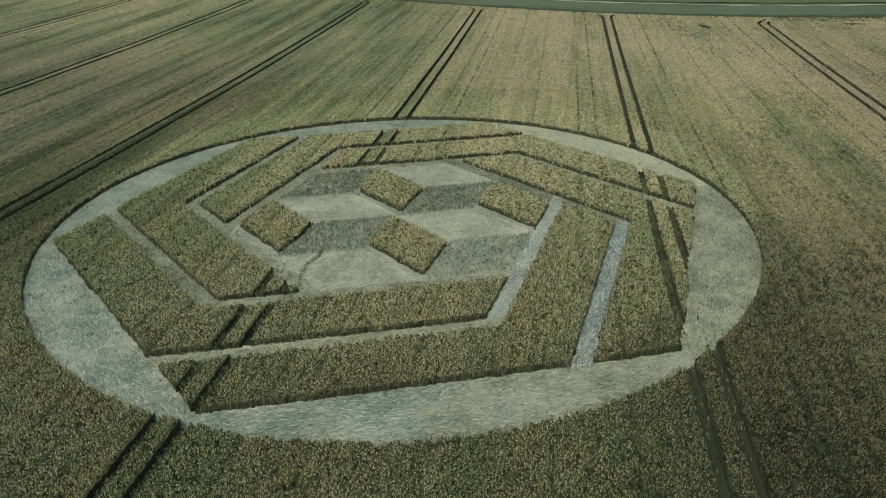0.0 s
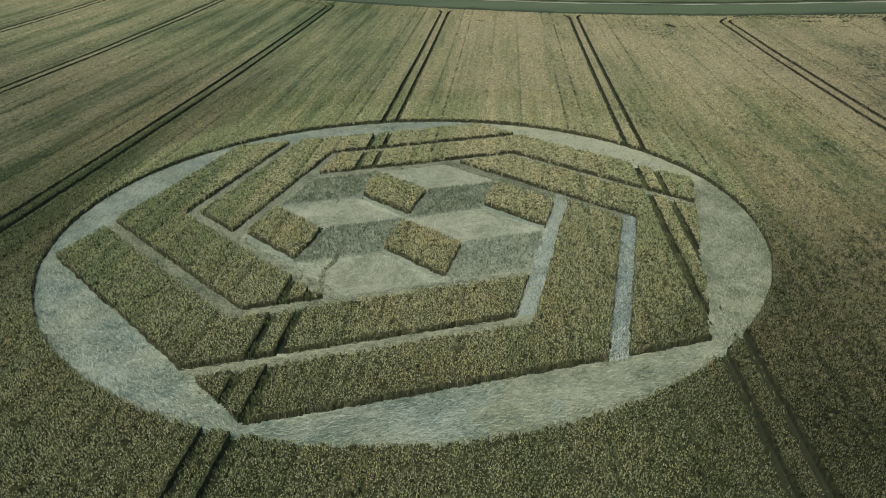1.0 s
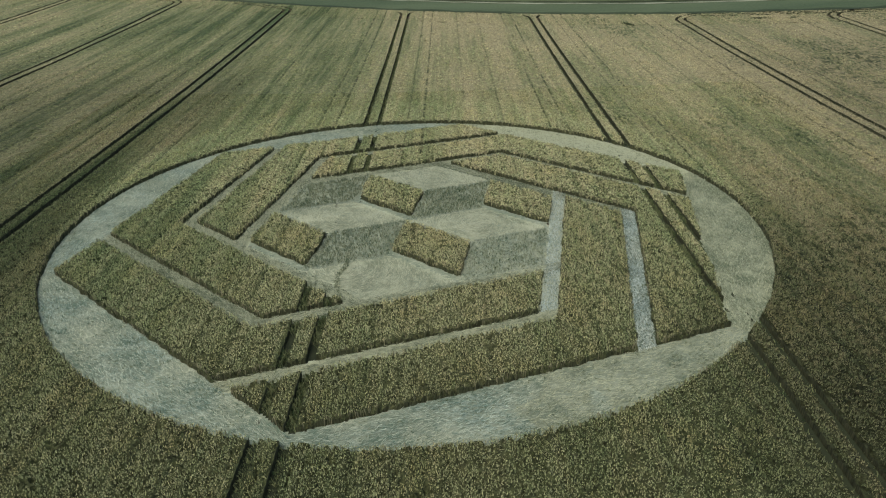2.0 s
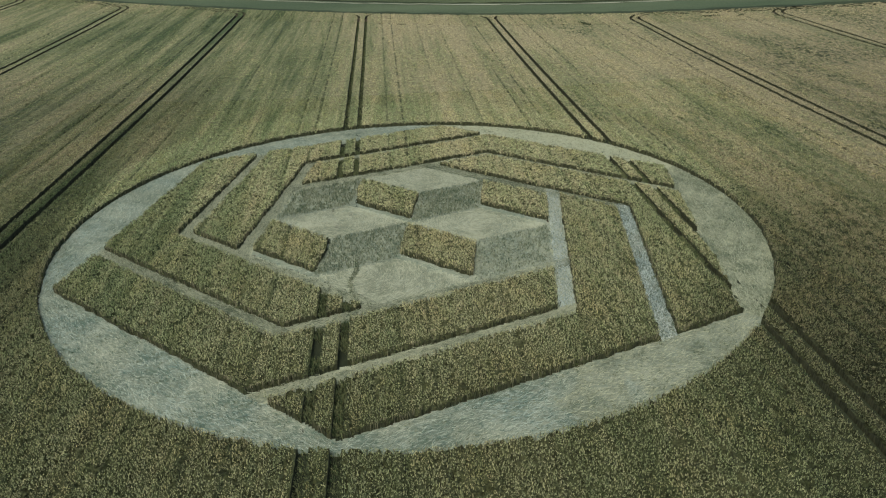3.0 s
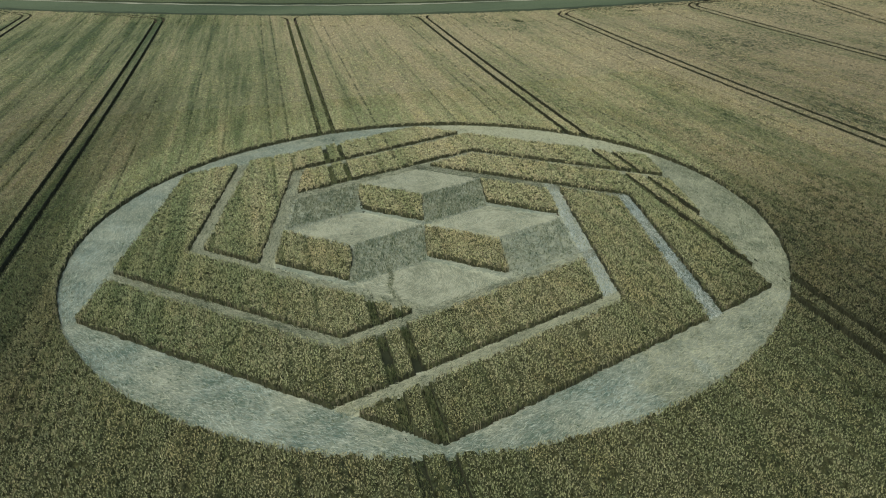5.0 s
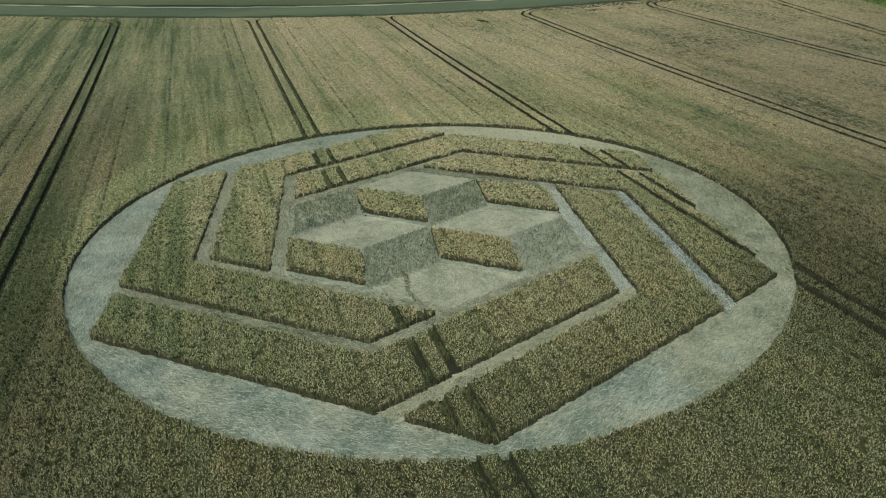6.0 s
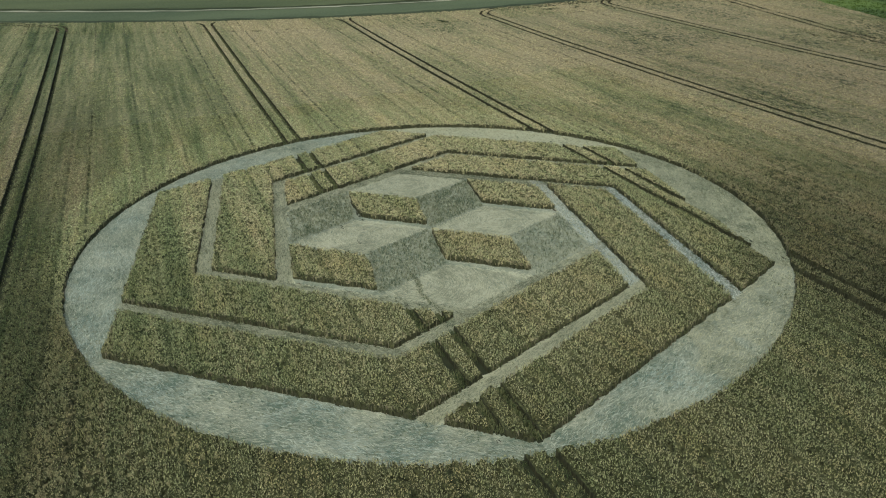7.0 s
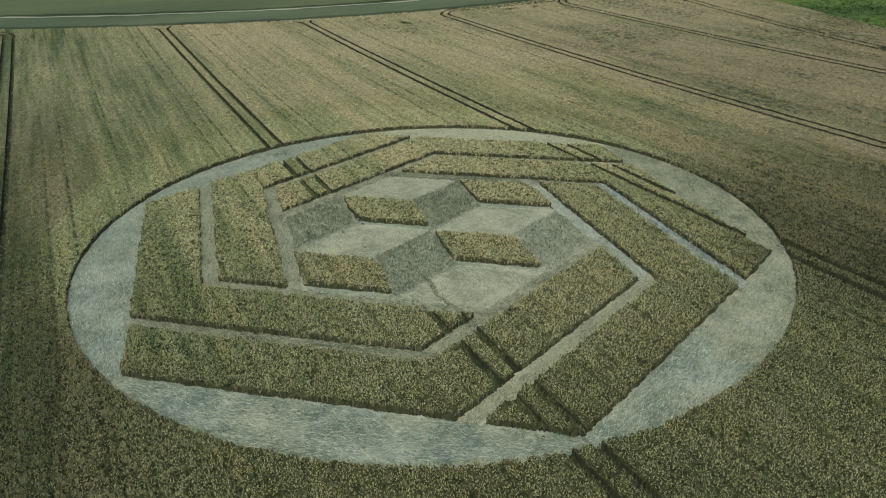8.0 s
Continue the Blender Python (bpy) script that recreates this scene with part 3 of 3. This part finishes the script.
FAR = (-150, -70, 125, 150)
far_wheat = standing("far_wheat_field", beyond, 0.58, CROP, True, FAR, 0.45, 0.88, CANOPY, outside)
tagged(far_wheat, "distant straw-coloured wheat crossed by paired wheel tracks", "wheat field", kind="stuff")
x, y, r = scatter(beyond, FAR, 1.1, 12, margin=0.2)
tufts("ear_layer", x, y, r, CROP * 0.84, CROP, 0.26, 0.042, 3, EARS, far_wheat)
x, y, r = scatter(beyond, (49, -39, 72, 46), 14, 18, margin=0.1, clump=0.3)
tufts("ear_layer", x, y, r, CROP * 0.84, CROP * 1.02, 0.18, 0.028, 3, EARS, far_wheat)
x, y, r = scatter(beyond, (-46, -64, 50, -43), 12, 19, margin=0.1, clump=0.3)
tufts("ear_layer", x, y, r, CROP * 0.84, CROP * 1.02, 0.18, 0.028, 3, EARS, far_wheat)
x, y, r = scatter(beyond, (-60, 45, 70, 80), 6, 13, margin=0.15)
tufts("ear_layer", x, y, r, CROP * 0.84, CROP, 0.24, 0.03, 3, EARS, far_wheat)

south = standing("far_wheat_field", lambda x, y: -69.6 - y, 0.6, CROP, True, (-150, -160, 125, -69), 0.4, 0.85, CANOPY, lambda x, y: np.minimum(150 - np.abs(x), y + 160))
tagged(south, "ripening wheat crossed by paired wheel tracks", "wheat field", kind="stuff")

for shape, box, edge in ((headland, (-150, 74, 108, 152), lambda x, y: np.minimum(outside(x, y), clear_of(TURNS, x, y, FLARES))),
                         (east_headland, (78, -60, 132, 100), lambda x, y: np.minimum(outside(x, y), clear_of_east(x, y)))):
    ob = standing("headland_wheat", shape, 0.22, CROP, False, box, 0.4, 0.88, CANOPY, edge, 0.1)
    tagged(ob, "wheat on the headland cut by turning wheel tracks", "wheat field", kind="stuff")
    x, y, r = scatter(shape, box, 1.6, 14, False, 0.15)
    tufts("ear_layer", x, y, r, CROP * 0.84, CROP, 0.3, 0.04, 3, EARS, ob)
    x, y, r = scatter(lambda a, b: np.where(outside(a, b) > 0.5, 0.4 - np.abs(EAST_TRACK(a, b) - GAUGE), -1), (86, -30, 112, 86), 22, 15, False)
    if box[0] == 78:
        tufts("stem_layer", x, y, r, 0.0, 0.56, 0.24, 0.024, 2, STRAY, ob)
        x, y, r = scatter(lambda a, b: np.where(b < 21, 1.3 - EAST_TRACK(a, b), -1), (86, -30, 112, 22), 14, 16, False)
        tufts("stem_layer", x, y, r, 0.0, 0.36, 0.3, 0.03, 2, UNDER, ob)

# ---- the six bands of standing wheat in the hexagon ----
BANDS = "bands of standing wheat in the hexagon"
for k in range(6):
    shape = inside_polygon([corner(k - 1, A1, k, A2 + HALF), corner(k - 1, A1, k, A1), corner(k, A1, k + 1, A2 - HALF),
                            corner(k + 1, A2 - HALF, k + 2, A3 - HALF), corner(k + 2, A3 - HALF, k + 1, A3 + HALF), corner(k + 1, A3 + HALF, k, A2 + HALF)])
    band = standing("wheat_band", shape, 0.175, CROP, pits=0.95, level=0.71, wobble=0.32)
    tagged(band, "bent band of standing green-gold wheat between flattened paths", "wheat", BANDS)
    dress(shape, shape.box, 20 + k, band, 3, 32)

# ---- the twelve rhombi of the middle ----
S = (A3 - HALF) / math.cos(math.pi / 6) / 2
B1 = S * np.array((math.cos(PHI - 2 * math.pi / 3), math.sin(PHI - 2 * math.pi / 3)))
B2 = S * np.array((math.cos(PHI - math.pi / 3), math.sin(PHI - math.pi / 3)))


def rhombus(p, q, u, v, trim=0.0):
    """Corner (p, q) of the triangular net and two edges u, v; trim narrows it along u."""
    at = lambda a, b: a * B1 + b * B2
    lo, hi = trim, 1 - trim
    return [at(p + lo * u[0] + e * v[0], q + lo * u[1] + e * v[1]) for e in (0, 1)] + [at(p + hi * u[0] + e * v[0], q + hi * u[1] + e * v[1]) for e in (1, 0)]


for i, (p, q) in enumerate(((-1, -1), (-2, 1), (0, 0), (1, -2))):
    shape = inside_polygon(rhombus(p, q, (1, 0), (0, 1), 0.12))
    block = standing("wheat_rhombus", shape, 0.175, CROP, pits=0.95, level=0.71)
    tagged(block, "rhombus of standing golden wheat with shade-dark stalk sides", "wheat", "standing rhombi")
    dress(shape, shape.box, 40 + i, block, 3, 36)

for i, (p, q, full) in enumerate(((1, -1, 0.8), (0, 1, 0.45), (-1, 0, 1.05), (0, -2, 1.25))):
    shape = inside_polygon(rhombus(p, q, (1, 0), (-1, 1), 0.0))
    mat = bed("bent_rhombus", shape, 0.4, mat=LAID_MAT, top=0.08)
    tagged(mat, "rhombus of half-bent grey-green wheat, sparse and short", "wheat", "half-bent rhombi")
    x, y, r = scatter(shape, shape.box, 64 * full, 50 + i, False, 0.15, clump=0.42)
    tufts("stalk_layer", x, y, r, 0.02, 0.3, 0.085, 0.014, 2, BENT, mat)
    x, y, r = scatter(shape, shape.box, 70, 150 + i, False)
    lying("straw_layer", x, y, r, lambda x, y: 0 * x + PHI + 1.2, 0.4, 0.012, LAID_DULL, mat, 0.14, 0.8)

for i, (p, q) in enumerate(((0, -1), (-1, 1), (-2, 0), (1, 0))):
    shape = inside_polygon(rhombus(p, q, (1, -1), (0, 1)))
    mat = bed("flattened_rhombus", shape, 0.4, mat=LAID_DRY)
    tagged(mat, "rhombus of wheat laid flat, pale and silvery", "flattened wheat", "flattened rhombi")
    x, y, r = scatter(shape, shape.box, 110, 60 + i, False, 0.1)
    mid = shape.box
    c = 1.55 * B1 - 0.45 * B2 if i == 3 else ((mid[0] + mid[2]) / 2, (mid[1] + mid[3]) / 2)
    lying("straw_layer", x, y, r, lambda x, y, c=c: np.arctan2(y - c[1], x - c[0]) + 1.75, 0.55, 0.012, LAID_DRY, mat, 0.1, 0.25)

# a ridge of stalks left half standing where the swirl of one rhombus began
RIDGE = np.array(((-4.76, -7.4), (-4.71, -9.2), (-5.17, -10.7), (-4.96, -12.5), (-4.71, -13.9), (-4.32, -15.0)))
rr = np.random.RandomState(77)
u = rr.uniform(0, 5, 420) ** 0.9
x, y = np.interp(u, range(6), RIDGE[:, 0]) + rr.normal(0, 0.09, 420), np.interp(u, range(6), RIDGE[:, 1]) + rr.normal(0, 0.09, 420)
ridge = tufts("bent_stalk_ridge", x, y, rr, 0.02, 0.2, 0.16, 0.013, 2, BENT, None)
tagged(ridge, "crooked ridge of dark half-bent stalks across flattened wheat", "bent wheat", kind="stuff")

# the narrow trodden strips between the rhombi
shape = inside_polygon([corner(k, A3 - HALF, k + 1, A3 - HALF) for k in range(6)])
mat = bed("trodden_floor", shape, 0.5, top=0.02)
tagged(mat, "trodden pale straw under the pattern of rhombi", "flattened wheat")
x, y, r = scatter(shape, shape.box, 10, 70, False)
lying("straw_layer", x, y, r, lambda x, y: 0 * x + PHI, 0.5, 0.018, LAID, mat, 0.06, 0.8)

# ---- the flattened paths and the ring ----
for k in range(6):
    n0, n1, n2, nb = side(k), side(k + 1), side(k + 2), side(k - 1)

    def path(x, y, n0=n0, n1=n1, n2=n2, nb=nb):
        a, b, c, d = (x * n[0] + y * n[1] for n in (n0, n1, n2, nb))
        first = np.minimum(np.minimum(HALF - np.abs(a - A2), A3 + HALF - b), A1 + 0.3 - d)
        second = np.minimum(np.minimum(HALF - np.abs(b - A3), A2 + HALF - a), A3 + HALF - c)
        return np.maximum(first, second)

    box = (-A1 - 4, -A1 - 4, A1 + 4, A1 + 4)
    mat = bed("flattened_path", path, 0.25, box, LAID_DULL)
    tagged(mat, "narrow path of flattened pale wheat with a bend", "flattened wheat", "flattened paths")
    x, y, r = scatter(path, box, 150, 80 + k, False, 0.1)

    gx, gy, gr = scatter(path, box, 9, 380 + k, False, 0.02, clump=0.45)
    tufts("stem_layer", gx, gy, gr, 0.02, 0.2, 0.16, 0.014, 2, UNDER, mat)
    # the straw of each leg lies along it; on the legs to the east its sheen is put into a lighter colour
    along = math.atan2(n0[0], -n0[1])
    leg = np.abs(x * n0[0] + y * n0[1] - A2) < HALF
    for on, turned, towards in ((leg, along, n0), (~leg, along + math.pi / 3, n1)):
        straw = LAID_SHEEN if towards[0] > 0.9 else LAID_WORN if towards[1] < -0.9 else LAID_DULL
        lying("straw_layer", x[on], y[on], r, lambda x, y, turned=turned: 0 * x + turned, 0.42, 0.012, straw, mat, 0.18, 0.6 if straw is LAID_SHEEN else 0.4)

for k in range(6):
    n0 = side(k)

    def crescent(x, y, n0=n0, k=k):
        a = x * n0[0] + y * n0[1]
        t = np.abs(x * -n0[1] + y * n0[0])
        return np.minimum(np.minimum(a - A1, RADIUS - from_ring(x, y)), a * math.tan(math.pi / 6) - t + 0.05)

    box = (-32, -32, 32, 32)
    straw = LAID_WORN if n0[0] > 0.5 else LAID
    mat = bed("flattened_crescent", crescent, 0.2, box, LAID_WORN if n0[0] > 0.5 else None)
    tagged(mat, "crescent of flattened pale silvery wheat along the circle", "flattened wheat", "flattened crescents of the ring")
    x, y, r = scatter(crescent, box, 100, 90 + k, False, 0.12)
    gx, gy, gr = scatter(crescent, box, 5, 190 + k, False, 0.2, clump=0.55)
    few = (gy < 0) | (gr.rand(len(gy)) < 0.25)
    tufts("stem_layer", gx[few], gy[few], gr, 0.02, 0.16, 0.2, 0.014, 3, BENT, mat)
    gx, gy, gr = scatter(crescent, box, 7, 290 + k, False, 0.2, clump=0.6)
    few = (gy < 5) | (gr.rand(len(gy)) < 0.2)
    tufts("stem_layer", gx[few], gy[few], gr, 0.02, 0.1, 0.24, 0.014, 3, UNDER, mat)
    # towards the south-east the straw is trodden and duller
    worn = (x + 6 * rough_noise(x, y, 2.5) > 13) & (y < 0)
    for on, kind in ((worn, LAID_WORN), (~worn, straw)):
        if on.any():
            lying("straw_layer", x[on], y[on], r, lambda x, y, n0=n0: 0 * x + math.atan2(n0[0], -n0[1]) + 0.5 * (rough_noise(x, y, 3.0) - 0.5), 0.36, 0.012, kind, mat, 0.14, 0.38)

# ---- weeds in the wheat ----
for x0, y0, length, wide, way, n in ((42.6, 96.0, 1.7, 0.4, 1.9, 60), (70.5, 95.0, 1.8, 0.9, 0.1, 36), (76.2, 93.0, 1.4, 0.25, 0.3, 18)):
    r = np.random.RandomState(n)
    a, b = r.normal(0, length / 2, n), r.normal(0, wide / 2, n)
    x, y = x0 + a * math.cos(way) - b * math.sin(way), y0 + a * math.sin(way) + b * math.cos(way)
    V = tufts("weed_patch", x, y, r, CROP * 0.5, CROP * 1.12, 0.3, 0.04, 5, WEEDS, None)
    tagged(V, "ragged patch of dark green weeds standing above the wheat", "weeds", "weed patches", "stuff")
